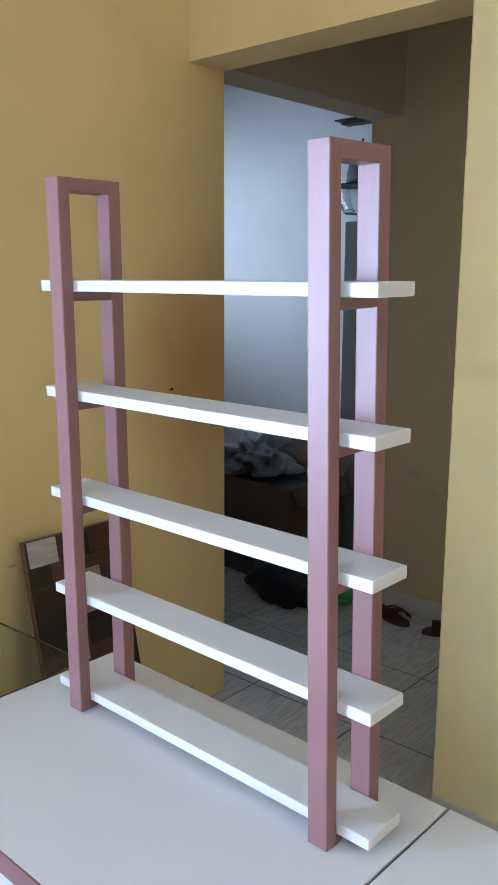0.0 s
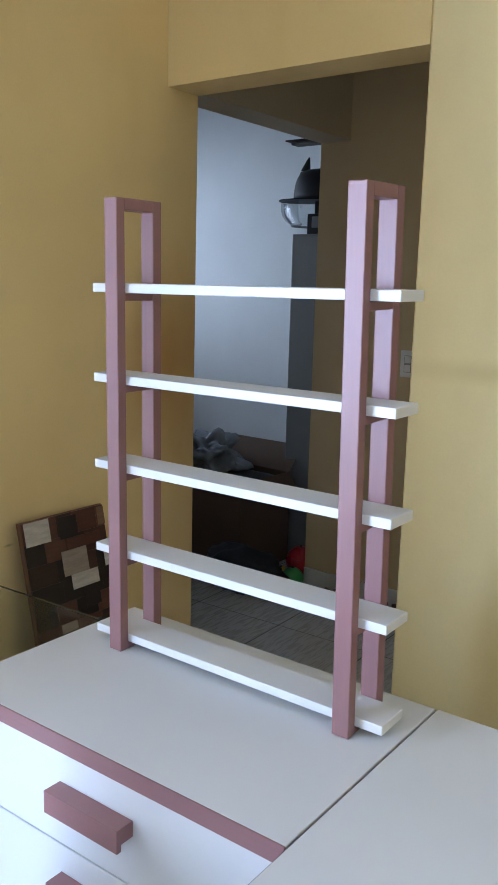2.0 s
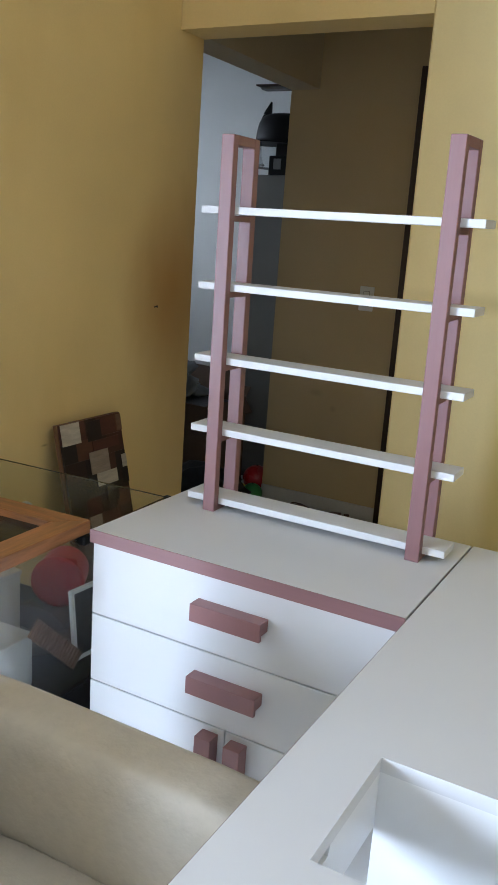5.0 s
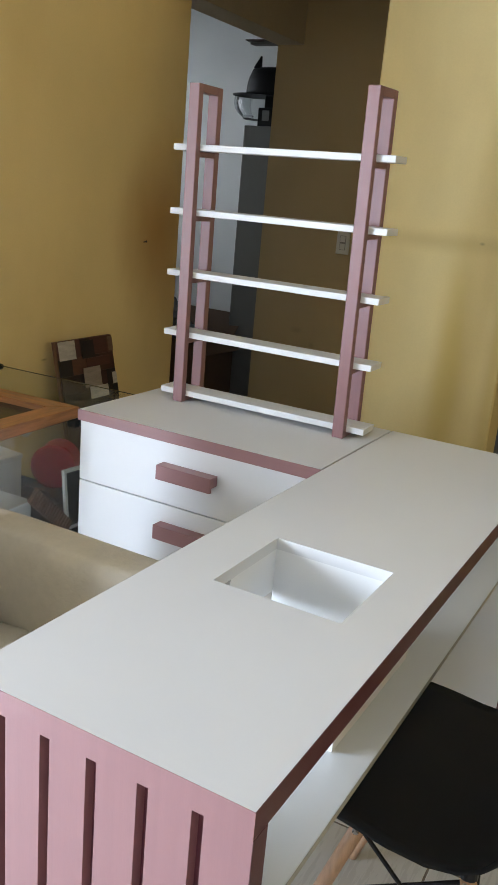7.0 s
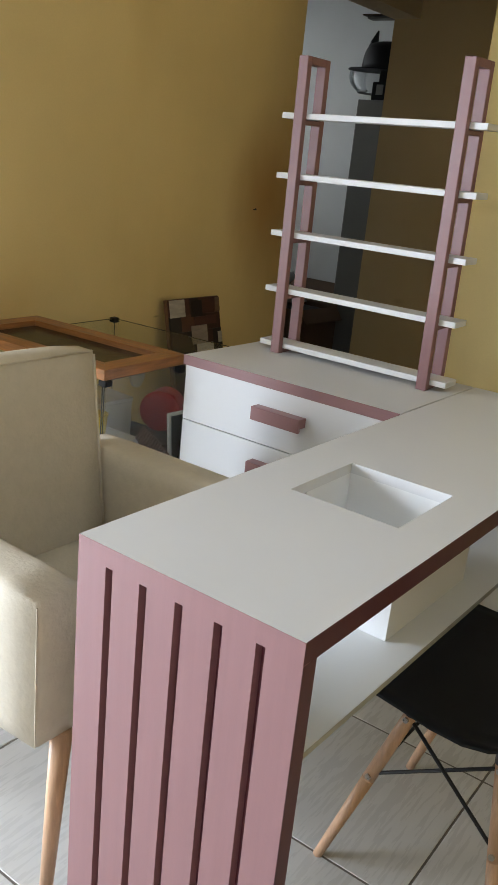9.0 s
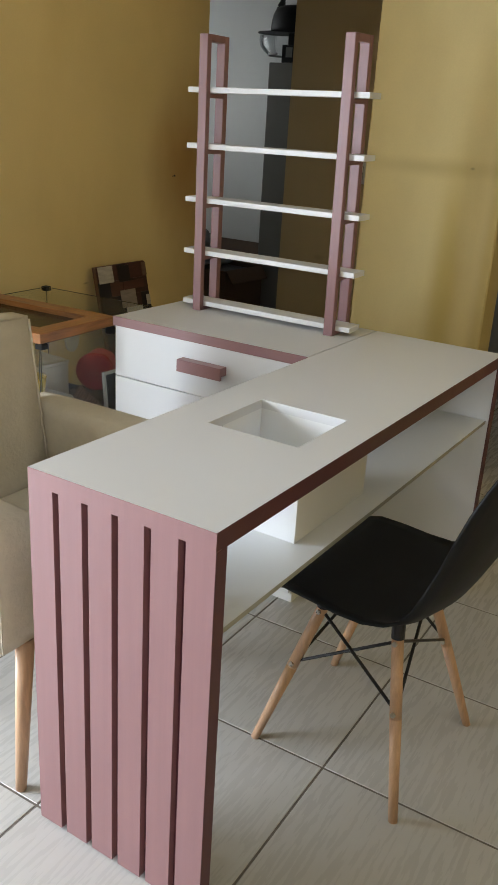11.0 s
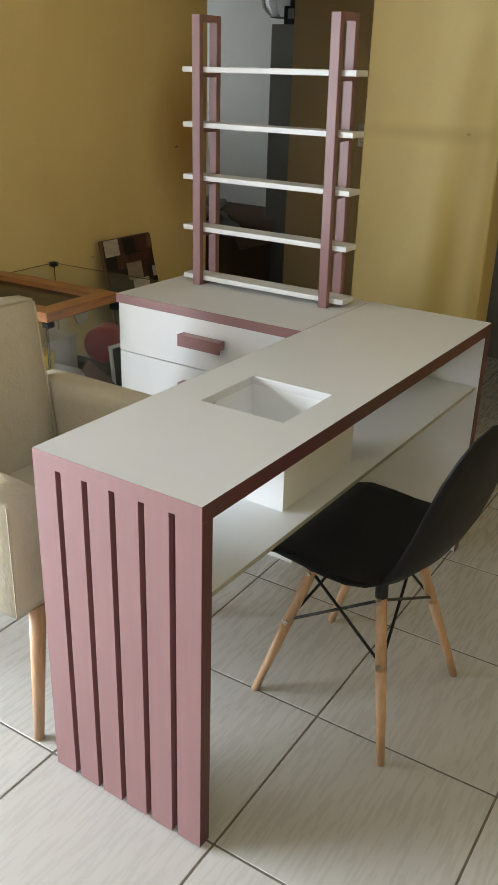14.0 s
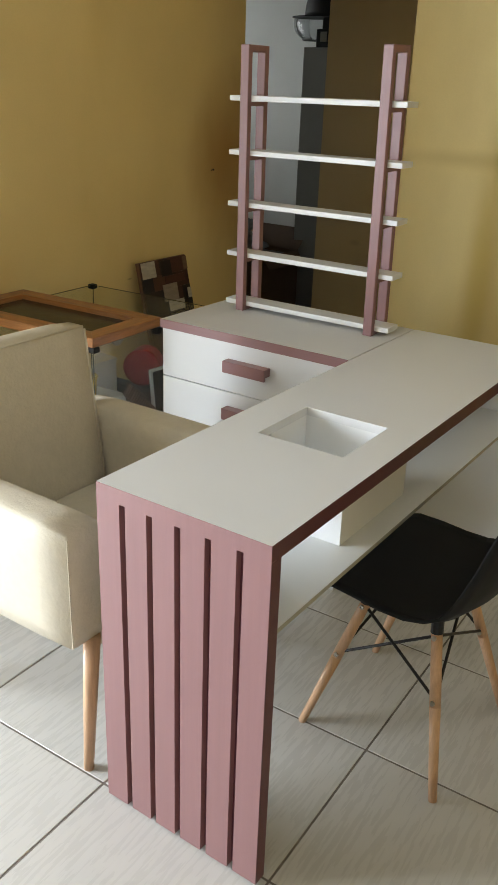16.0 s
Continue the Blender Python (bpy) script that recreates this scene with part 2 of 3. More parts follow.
def box(x0, x1, y0, y1, z0, z1, bev=0.0015, seg=1):
    return add_box(bmesh.new(), x0, x1, y0, y1, z0, z1, bev, seg)


def add_rod(bm, a, b, ra, rb=None, n=12):
    a, b = Vector(a), Vector(b)
    d = b - a
    r = bmesh.ops.create_cone(bm, cap_ends=True, segments=n, radius1=ra, radius2=ra if rb is None else rb, depth=d.length)
    q = d.to_track_quat("Z", "Y").to_matrix().to_4x4()
    bmesh.ops.transform(bm, matrix=Matrix.Translation((a + b) / 2) @ q, verts=r["verts"])
    return bm


def rod(a, b, ra, rb=None, n=12):
    return add_rod(bmesh.new(), a, b, ra, rb, n)


def extrude_outline(pts, axis, lo, hi, bev=0.0, seg=2):
    """A prism over an outline in the plane across the axis."""
    bm = bmesh.new()

    def place(p, h):
        return {"x": (h, p[0], p[1]), "y": (p[0], h, p[1]), "z": (p[0], p[1], h)}[axis]

    low = [bm.verts.new(place(p, lo)) for p in pts]
    high = [bm.verts.new(place(p, hi)) for p in pts]
    bm.faces.new(low)
    bm.faces.new(high[::-1])
    for i in range(len(pts)):
        j = (i + 1) % len(pts)
        bm.faces.new((low[i], low[j], high[j], high[i]))
    bmesh.ops.recalc_face_normals(bm, faces=bm.faces)
    if bev:
        bmesh.ops.bevel(bm, geom=list(bm.edges), offset=bev, segments=seg, affect="EDGES", profile=0.5)
    return bm


def structure(name, bm, material, label, category):
    return tagged(part(name, bm, material), label, category, "", "structure")


# ---- the room: walls, beam, ceiling ----
H_CEIL = 2.75
XL, YB = -1.825, 2.336
WT = 0.15

structure("wall_west", box(XL - WT, XL, -0.30, 2.486, 0, H_CEIL, 0), M_WALL_STAIN_SHADE, "cream painted wall with faint brown damp stains and painted corner shade", "wall")
structure("wall_west_rear", box(XL - WT, XL, -3.3, -2.10, 0, H_CEIL, 0), M_WALL, "plain cream wall beside the bright doorway", "wall")
structure("wall_west_lintel", box(XL - WT, XL, -2.10, -0.30, 2.12, H_CEIL, 0), M_WALL, "cream lintel above the bright doorway", "wall")
structure("wall_west_beam", box(XL - WT - 0.012, XL - 0.012, 2.486, 3.53, 2.06, H_CEIL, 0), M_BEAM, "beam in shade-darkened paint crossing over the corridor", "beam")
structure("wall_header", box(XL + 0.001, -0.918, YB, YB + WT, 2.045, H_CEIL, 0), M_WALL, "cream lintel over the wide corridor opening", "wall")
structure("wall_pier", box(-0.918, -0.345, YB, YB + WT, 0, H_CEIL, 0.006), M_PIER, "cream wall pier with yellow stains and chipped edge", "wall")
structure("wall_header_east", box(-0.345, 0.50, YB + 0.002, YB + WT, 2.12, H_CEIL, 0), M_WALL, "cream lintel over a second opening", "wall")
structure("wall_north_east", box(0.50, 3.60, YB, YB + WT, 0, H_CEIL, 0), M_WALL, "plain cream wall", "wall")
# Unseen wall added to close the room; its distance sets the bounce light.
structure("wall_east", box(3.60, 3.75, -3.3, 3.68, 0, H_CEIL, 0), M_WALL, "plain cream wall", "wall")
structure("wall_corridor", box(-1.987, 3.60, 3.53, 3.68, 0, H_CEIL, 0), M_WALL_IN, "tan corridor wall with shade in its paint and scuff marks", "wall")
structure("wall_south", box(1.25, 3.75, -3.45, -3.3, 0, H_CEIL, 0), M_WALL, "plain cream wall", "wall")
structure("wall_south_lintel", box(-0.05, 1.25, -3.45, -3.3, 2.12, H_CEIL, 0), M_WALL, "plain cream lintel over the added fill opening", "wall")
structure("wall_south_side", box(XL - WT, -0.05, -3.45, -3.3, 0, H_CEIL, 0), M_WALL, "plain cream wall beside the added fill opening", "wall")
structure("ceiling", box(XL - WT, 3.75, -3.45, 3.68, H_CEIL, H_CEIL + 0.12, 0), M_CEIL, "plain off-white ceiling", "ceiling")
structure("kitchen_wall_north", box(-4.6, -1.987, 4.30, 4.45, 0, H_CEIL, 0), M_KITCHEN, "cool white wall lit by a window", "wall")
structure("kitchen_wall_west", box(-4.75, -4.6, 1.8, 4.45, 0, H_CEIL, 0), M_KITCHEN, "plain white wall", "wall")
structure("kitchen_wall_south", box(-4.6, XL - WT, 1.65, 1.8, 0, H_CEIL, 0), M_KITCHEN, "plain white wall", "wall")
structure("kitchen_wall_east", box(-1.987, -1.84, 3.681, 4.45, 0, H_CEIL, 0), M_KITCHEN, "plain white wall", "wall")
structure("kitchen_ceiling", box(-4.75, XL - WT - 0.002, 1.65, 4.45, H_CEIL, H_CEIL + 0.12, 0), M_CEIL, "plain off-white ceiling", "ceiling")
structure("floor", box(-4.75, 3.75, -3.45, 4.45, -0.10, -0.0012, 0), M_GROUT, "dark grout bed under the floor tiles", "floor")
structure("baseboard_pier", box(-0.912, -0.351, YB - 0.010, YB - 0.0005, 0, 0.085, 0.002), M_BASEB, "pale tile skirting along the pier", "baseboard")
structure("baseboard_corridor", box(-1.985, -1.335, 3.518, 3.5295, 0, 0.085, 0.002), M_BASEB, "pale tile skirting along the corridor wall", "baseboard")
structure("baseboard_west", box(XL + 0.0005, XL + 0.010, -0.29, 2.33, 0, 0.085, 0.002), M_BASEB, "pale tile skirting along the wall", "baseboard")

# ---- corridor door ----
door = thing("door_1", "flush grey door in a dark wood frame", "door", kind="structure")
part("door_frame", box(-1.335, -1.295, 3.495, 3.5298, 0, 2.14, 0.002), M_DKWOOD, door, "dark brown wooden frame")
part("door_frame", box(-0.425, -0.385, 3.495, 3.5298, 0, 2.14, 0.002), M_DKWOOD, door, "dark brown wooden frame")
part("door_frame", box(-1.295, -0.425, 3.495, 3.5298, 2.10, 2.14, 0.002), M_DKWOOD, door, "dark brown wooden frame")
leaf = part("door_leaf", box(-1.292, -0.428, 3.502, 3.528, 0.006, 2.097, 0.002), M_DOOR, door)
part("door_handle", rod((-0.49, 3.502, 1.0), (-0.49, 3.455, 1.0), 0.008), M_STEEL, leaf)

# ---- light switch ----
sw = thing("light_switch", "white wall plate with two rocker switches", "light switch", pose(-1.497, 3.529, 1.112))
part("plate", box(-0.036, 0.036, -0.010, 0.001, -0.058, 0.058, 0.004, 2), M_SWITCH, sw)
part("recess", box(-0.0165, 0.0165, -0.0106, -0.0094, -0.0365, 0.0365, 0), M_SWITCHGAP, sw, "dark gap round the rockers")
part("rocker", box(-0.014, 0.014, -0.014, -0.0107, 0.004, 0.034, 0.001), M_SWITCH, sw)
part("rocker", box(-0.014, 0.014, -0.0135, -0.0107, -0.034, -0.004, 0.001), M_SWITCH, sw)


# ---- shelf unit ----
unit = thing("display_shelf", "dusty pink framed open shelf with five white boards", "shelf", pose(0, 1.233, 0.76))
SH = [0.012, 0.170, 0.327, 0.483, 0.639]
LEAN_L, LEAN_R = 0.6, 1.75
for x0, lean in ((-0.954, LEAN_L), (-0.482, LEAN_R)):
    x1 = x0 + 0.029
    fr = part("side_frame", box(x0, x1, 0, 0.0195, 0, 0.795, 0.0012), M_PINK, unit, "dusty pink upright frame", m=pose(0, 0, 0, lean, 0, 0))
    part("back_post", box(x0, x1, 0.0870, 0.1085, -0.0015, 0.795, 0.0012), M_PINK, fr)
    part("top_rail", box(x0, x1, 0.0195, 0.0870, 0.776, 0.795, 0.0008), M_PINK, fr)
    for z in SH:
        part("rail", box(x0 + 0.001, x1 - 0.001, 0.0195, 0.0870, z - 0.012, z, 0.0006), M_PINK, fr)
for z in SH:
    yl, yr = -z * math.tan(radians(LEAN_L)), -z * math.tan(radians(LEAN_R))
    ya = math.degrees(math.atan2(yr - yl, 0.472))
    part("shelf_board", box(-0.300, 0.300, 0.0200, 0.0865, 0.0012, 0.0165, 0.0010), M_WHITE, unit, "white board", m=pose(-0.708, (yl + yr) / 2, z, (LEAN_L + LEAN_R) / 2, 0, ya))

# ---- dresser ----
dr = thing("dresser", "white dresser with two drawers, two doors and pink trim", "dresser")
part("top", box(-1.060, -0.3912, 0.978, 1.405, 0.7365, 0.76, 0.0012), M_WHITE, dr, "white laminated top")
part("trim", box(-1.061, -0.3912, 0.9752, 0.9779, 0.7325, 0.7600, 0), M_PINK_FLAT, dr, "dusty pink edge band")
part("body", box(-1.056, -0.3914, 0.992, 1.403, 0.035, 0.7365, 0.0012), M_WHITEIN, dr)
part("plinth", box(-1.045, -0.395, 1.01, 1.395, 0.0, 0.035, 0.001), M_WHITEIN, dr)


def bar_handle(parent, x0, x1, z0, z1):
    lip = [(0.948, z0), (0.957, z0), (0.957, z0 + 0.011), (0.9798, z0 + 0.011), (0.9798, z1), (0.948, z1)]
    part("handle", extrude_outline(lip, "x", x0, x1, 0.0008, 1), M_HANDLE, parent, "dusty pink lipped handle")


for z0, z1, h0 in ((0.577, 0.732, 0.646), (0.424, 0.574, 0.494)):
    d = part("drawer", box(-1.055, -0.3914, 0.980, 0.992, z0, z1, 0.0012), M_WHITE, dr)
    bar_handle(d, -0.797, -0.645, h0, h0 + 0.036)
for x0, x1, h0 in ((-1.055, -0.7215, -0.770), (-0.7185, -0.3914, -0.705)):
    d = part("door", box(x0, x1, 0.980, 0.992, 0.045, 0.421, 0.0012), M_WHITE, dr)
    bar_handle(d, h0, h0 + 0.036, 0.29, 0.425 - 0.015)

# ---- manicure desk ----
desk = thing("manicure_desk", "white desk with pink slatted end panel and square cut-out", "desk")
CX0, CX1, CY0, CY1 = -0.288, -0.082, 0.383, 0.587
DW, DL = -0.387, 1.405


def holed_top():
    bm = bmesh.new()
    outer = [(DW, 0.0006), (-0.0002, 0.0006), (-0.0002, DL), (DW, DL)]
    inner = [(CX0, CY0), (CX1, CY0), (CX1, CY1), (CX0, CY1)]
    back = [(DW, 0.0165), (-0.003, 0.0165), (-0.003, DL), (DW, DL)]
    wide = [(CX0 - 0.022, CY0 - 0.022), (CX1 + 0.022, CY0 - 0.022), (CX1 + 0.022, CY1 + 0.022), (CX0 - 0.022, CY1 + 0.022)]
    # the section of the thin board with its thicker rim, walked once round
    loops = [[bm.verts.new((*p, z)) for p in q] for q, z in ((inner, 0.760), (outer, 0.760), (outer, 0.7291), (back, 0.7291), (back, 0.7272), (wide, 0.7272), (wide, 0.740), (inner, 0.740))]
    for n_ in range(len(loops)):
        a, b = loops[n_], loops[(n_ + 1) % len(loops)]
        for k in range(4):
            j = (k + 1) % 4
            if len({tuple(v.co) for v in (a[k], a[j], b[j], b[k])}) == 4:
                bm.faces.new((a[k], a[j], b[j], b[k]))
    bmesh.ops.remove_doubles(bm, verts=bm.verts, dist=1e-6)
    bmesh.ops.recalc_face_normals(bm, faces=bm.faces)
    return bm


top = part("desktop", holed_top(), M_WHITE, desk, "white laminated top")
part("edge_band", box(-0.0002, 0.0004, 0.0006, DL + 0.001, 0.7272, 0.7600, 0), M_EDGE, top, "edge band in shade-darkened maroon")
# Added left band keeps the gap beside the dresser dark.
part("edge_band", box(DW - 0.0008, DW - 0.0001, 0.0167, DL, 0.7272, 0.7596, 0), M_EDGE, top, "edge band in shade-darkened maroon")
part("edge_band", box(DW, 0.0004, 0.0, 0.0006, 0.7289, 0.7600, 0), M_PINK, top, "dusty pink edge band")
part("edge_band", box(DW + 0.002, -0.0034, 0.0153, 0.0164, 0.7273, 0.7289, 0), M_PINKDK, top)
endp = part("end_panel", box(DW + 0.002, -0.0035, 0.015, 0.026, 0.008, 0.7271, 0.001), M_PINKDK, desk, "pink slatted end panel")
edges = [DW, -0.331, -0.317, -0.266, -0.252, -0.2015, -0.1875, -0.135, -0.121, -0.0685, -0.0545, 0.0004]
for k in range(6):
    part("slat", box(edges[2 * k], edges[2 * k + 1], 0.0, 0.0152, 0.006, 0.7289, 0), M_PINK, endp, "dusty pink slat")
part("edge_band", box(0.00042, 0.0010, 0.0002, 0.0290, 0.006, 0.7272, 0), M_EDGE, endp, "edge band in shade-darkened maroon")
part("panel_lining", box(DW + 0.002, -0.004, 0.0261, 0.0289, 0.008, 0.7271, 0.0005), M_WHITEIN, endp, "white inner face")
for x in (-0.36, -0.03):
    part("glide", rod((x, 0.016, 0), (x, 0.016, 0.0085), 0.011, 0.011, 10), M_BLACKPL, endp, "black plastic glide")
farp = part("far_panel", box(DW + 0.002, -0.0035, DL - 0.030, DL - 0.001, 0.006, 0.7271, 0.001), M_WHITE, desk)
part("edge_band", box(-0.0034, 0.0, DL - 0.031, DL, 0.006, 0.7271, 0.0005), M_EDGE, farp, "edge band in shade-darkened maroon")
part("undershelf", box(DW + 0.002, -0.012, 0.0290, DL - 0.0301, 0.5595, 0.5695, 0.001), M_WHITEIN, desk, "white storage board")
part("edge_band", box(-0.0119, -0.0113, 0.0290, DL - 0.0301, 0.5596, 0.5694, 0), M_SHELFEDGE, desk, "grey edge band with shade in its colour")
well = part("light_well", box(CX1, CX1 + 0.016, CY0, CY1 + 0.09, 0.5697, 0.7400, 0), M_WELL, desk, "white lamp compartment")
part("well_side", box(CX0, CX1, CY1, CY1 + 0.016, 0.5697, 0.7400, 0), M_WELL, well)
part("well_side", box(CX0 - 0.014, CX1 + 0.016, CY0 - 0.014, CY0, 0.5697, 0.7400, 0), M_WELL, well)
part("well_side", extrude_outline([(CY0 - 0.014, 0.662), (CY1 + 0.016, 0.662), (CY1 + 0.016, 0.7398), (CY0 + 0.055, 0.7398), (CY0 + 0.05, 0.728), (CY0 - 0.014, 0.728)], "x", CX0 - 0.014, CX0), M_WELL, well)

# ---- black shell chair ----
chair = thing("shell_chair", "black plastic shell chair on beech legs, at the desk", "chair", pose(0.025, 0.610, 0, 0, 0, -3))


def shell():
    prof = [(-0.152, 0.420), (-0.145, 0.434), (-0.11, 0.440), (-0.05, 0.434), (0.01, 0.425), (0.07, 0.420), (0.12, 0.424), (0.165, 0.440),
            (0.200, 0.475), (0.224, 0.525), (0.242, 0.58), (0.258, 0.64), (0.273, 0.70), (0.286, 0.75), (0.296, 0.79), (0.300, 0.812)]
    width = [0.212, 0.221, 0.227, 0.231, 0.233, 0.233, 0.232, 0.230, 0.227, 0.224, 0.220, 0.214, 0.205, 0.190, 0.160, 0.105]
    curl = [0.0, 0.003, 0.006, 0.010, 0.014, 0.020, 0.028, 0.036, 0.042, 0.044, 0.042, 0.040, 0.036, 0.030, 0.024, 0.016]
    bm = bmesh.new()
    nv = 15
    grid = []
    for i, (x, z) in enumerate(prof):
        j0, j1 = max(0, i - 1), min(len(prof) - 1, i + 1)
        tx, tz = prof[j1][0] - prof[j0][0], prof[j1][1] - prof[j0][1]
        ln = math.hypot(tx, tz)
        nx, nz = -tz / ln, tx / ln
        row = []
        for v in range(nv):
            s = -1 + 2 * v / (nv - 1)
            c = curl[i] * abs(s) ** 2.6
            row.append(bm.verts.new((x + nx * c, s * width[i] * (1 - 0.05 * abs(s) ** 4), z + nz * c)))
        grid.append(row)
    for i in range(len(prof) - 1):
        for v in range(nv - 1):
            bm.faces.new((grid[i][v], grid[i][v + 1], grid[i + 1][v + 1], grid[i + 1][v]))
    bmesh.ops.recalc_face_normals(bm, faces=bm.faces)
    bmesh.ops.solidify(bm, geom=list(bm.faces), thickness=0.006)
    return bm


part("seat_shell", shell(), M_BLACKPL, chair, "black moulded plastic shell", smooth=True)
FEET = {(-1, -1): (-0.186, -0.165), (1, -1): (0.180, -0.191), (1, 1): (0.183, 0.197), (-1, 1): (-0.186, 0.197)}
TOPS = {(-1, -1): (-0.052, -0.138), (1, -1): (0.112, -0.138), (1, 1): (0.064, 0.112), (-1, 1): (-0.052, 0.128)}
tops, mids = {}, {}
for (sx, sy), (fx, fy) in FEET.items():
    a = Vector((*TOPS[sx, sy], 0.405))
    b = Vector((fx, fy, 0.0))
    tops[sx, sy], mids[sx, sy] = a.lerp(b, 0.06), a.lerp(b, 0.42)
    leg = part("leg", add_rod(rod(a.lerp(b, 0.45), b, 0.0125, 0.0095, 16), a, a.lerp(b, 0.45), 0.0122, 0.0125, 16), M_BEECH, chair, "turned beech leg", smooth=True)
    for p in (tops[sx, sy], mids[sx, sy]):
        part("bolt", rod(p + Vector((0, -0.0160, 0)), p + Vector((0, 0.0160, 0)), 0.0055, 0.0055, 10), M_STEEL, leg)
    part("bracket", rod(a + Vector((0, 0, 0.022)), a.lerp(b, 0.04), 0.0138, 0.0138, 16), M_BLACKMET, leg, "black metal bracket")
ks = [(-1, -1), (1, -1), (1, 1), (-1, 1)]
for i in range(4):
    p, q = ks[i], ks[(i + 1) % 4]
    part("strut", rod(tops[p], mids[q], 0.0036, 0.0036, 8), M_BLACKMET, chair, "thin black metal rod")
    part("strut", rod(tops[q], mids[p], 0.0036, 0.0036, 8), M_BLACKMET, chair, "thin black metal rod")
part("mount_plate", box(-0.07, 0.11, -0.13, 0.13, 0.408, 0.416, 0.002), M_BLACKMET, chair)

# ---- armchair ----
arm = thing("armchair", "cream leatherette armchair with tapered wooden legs", "armchair")


def soft_box(x0, x1, y0, y1, z0, z1, r, puff=0.0):
    bm = box(x0, x1, y0, y1, z0, z1, 0)
    bmesh.ops.subdivide_edges(bm, edges=list(bm.edges), cuts=5, use_grid_fill=True)
    c = Vector(((x0 + x1) / 2, (y0 + y1) / 2, (z0 + z1) / 2))
    hx, hy, hz = (x1 - x0) / 2, (y1 - y0) / 2, (z1 - z0) / 2
    for v in bm.verts:
        u = v.co - c
        k = Vector((max(-hx + r, min(hx - r, u.x)), max(-hy + r, min(hy - r, u.y)), max(-hz + r, min(hz - r, u.z))))
        d = u - k
        if d.length > 1e-6:
            u = k + d.normalized() * r
        a, b, e = u.x / hx, u.y / hy, u.z / hz
        u.x += puff * (a if abs(a) > 0.9 else 0) * (1 - b * b) * (1 - e * e)
        u.y += puff * (b if abs(b) > 0.9 else 0) * (1 - a * a) * (1 - e * e)
        u.z += puff * (e if abs(e) > 0.9 else 0) * (1 - a * a) * (1 - b * b)
        v.co = c + u
    return bm


part("armrest", soft_box(-1.02, -0.455, -0.022, 0.085, 0.352, 0.628, 0.018, 0.005), M_LEATHER, arm, smooth=True)
part("armrest", soft_box(-1.02, -0.445, 0.552, 0.660, 0.352, 0.612, 0.016, 0.004), M_LEATHER, arm, smooth=True)
part("seat_base", soft_box(-1.00, -0.458, 0.084, 0.553, 0.300, 0.365, 0.012), M_LEATHER, arm, smooth=True)
part("seat_cushion", soft_box(-0.893, -0.455, 0.092, 0.546, 0.350, 0.430, 0.026, 0.010), M_LEATHER, arm, smooth=True)
bk = soft_box(-1.03, -0.885, 0.092, 0.5480, 0.330, 0.846, 0.017, 0.008)
for v in bk.verts:
    u = (v.co.z - 0.33) / 0.506
    v.co.x = -0.885 + (v.co.x + 0.885) * (1 - 0.5 * u)
    v.co.x -= 0.135 * (v.co.z - 0.33)
rest = part("backrest", bk, M_LEATHER, arm, smooth=True)
part("piping", rod((-0.8925, 0.5425, 0.37), (-0.9555, 0.5425, 0.834), 0.0032, 0.0032, 8), M_LEATHER, rest, "raised seam", smooth=True)
part("piping", rod((-0.9570, 0.105, 0.8415), (-0.9570, 0.538, 0.8415), 0.0032, 0.0032, 8), M_LEATHER, rest, "raised seam", smooth=True)
part("piping", rod((-0.4560, -0.0155, 0.362), (-0.4560, -0.0155, 0.616), 0.0012, 0.0012, 8), M_LEATHER, arm, "raised seam")
for x, y, sx, sy in ((-0.482, 0.030, 0.014, 0.020), (-0.49, 0.610, 0.012, -0.020), (-0.99, 0.030, -0.012, 0.020), (-0.99, 0.610, -0.012, -0.020)):
    part("leg", rod((x + sx, y + sy, 0.355), (x + 0.005, y, 0.0), 0.0190, 0.0115, 16), M_BEECH, arm, "tapered wooden leg", smooth=True)

# ---- glass terrarium with wooden lid ----
TM = pose(-1.183, 1.432, 0, 0, 0, 2.5)
stand = thing("terrarium_stand", "low black stand under the glass terrarium", "stand", TM)
part("body", box(-0.60, 0.0, -0.66, 0.0, 0.0, 0.318, 0.003), M_BAG, stand)
tank = thing("terrarium", "clear glass terrarium with black corner clips", "terrarium", TM)
for nm, b in (("glass_pane", (-0.60, 0.0, -0.66, -0.655)), ("glass_pane", (-0.60, 0.0, -0.005, 0.0)), ("glass_pane", (-0.005, 0.0, -0.6548, -0.0052)), ("glass_pane", (-0.60, -0.595, -0.6548, -0.0052))):
    p = part(nm, box(*b, 0.3245, 0.690, 0), M_GLASS, tank, "clear glass pane")
    p.visible_shadow = False
    part("rim", box(b[0], b[1], b[2], b[3], 0.6901, 0.6916, 0), M_GEDGE, p, "dark polished rim")
for x, y in ((-0.0065, -0.6665), (0.0, -0.6665), (0.0, 0.0), (-0.0065, 0.0), (-0.60, 0.0), (-0.60, -0.6665)):
    part("glass_edge", box(x, x + 0.0022, y, y + 0.0022, 0.3245, 0.690, 0), M_GEDGE, tank, "dark green upright glass edge")
part("base", box(-0.60, 0.0, -0.66, 0.0, 0.3182, 0.3242, 0.001), M_BAG, tank)
for x in (-0.60, 0.0):
    for y in (-0.66, 0.0):
        c = 0.008 if x == y else 0.014
        part("corner_clip", box(x - c, x + c, y - c, y + c, 0.694 - 1.3 * c, 0.694, c * 0.3, 2), M_BLACKPL, tank, "black plastic corner clip")
part("corner_clip", box(-0.016, 0.012, -0.36, -0.335, 0.668, 0.692, 0.005, 2), M_BLACKPL, tank, "black plastic corner clip")

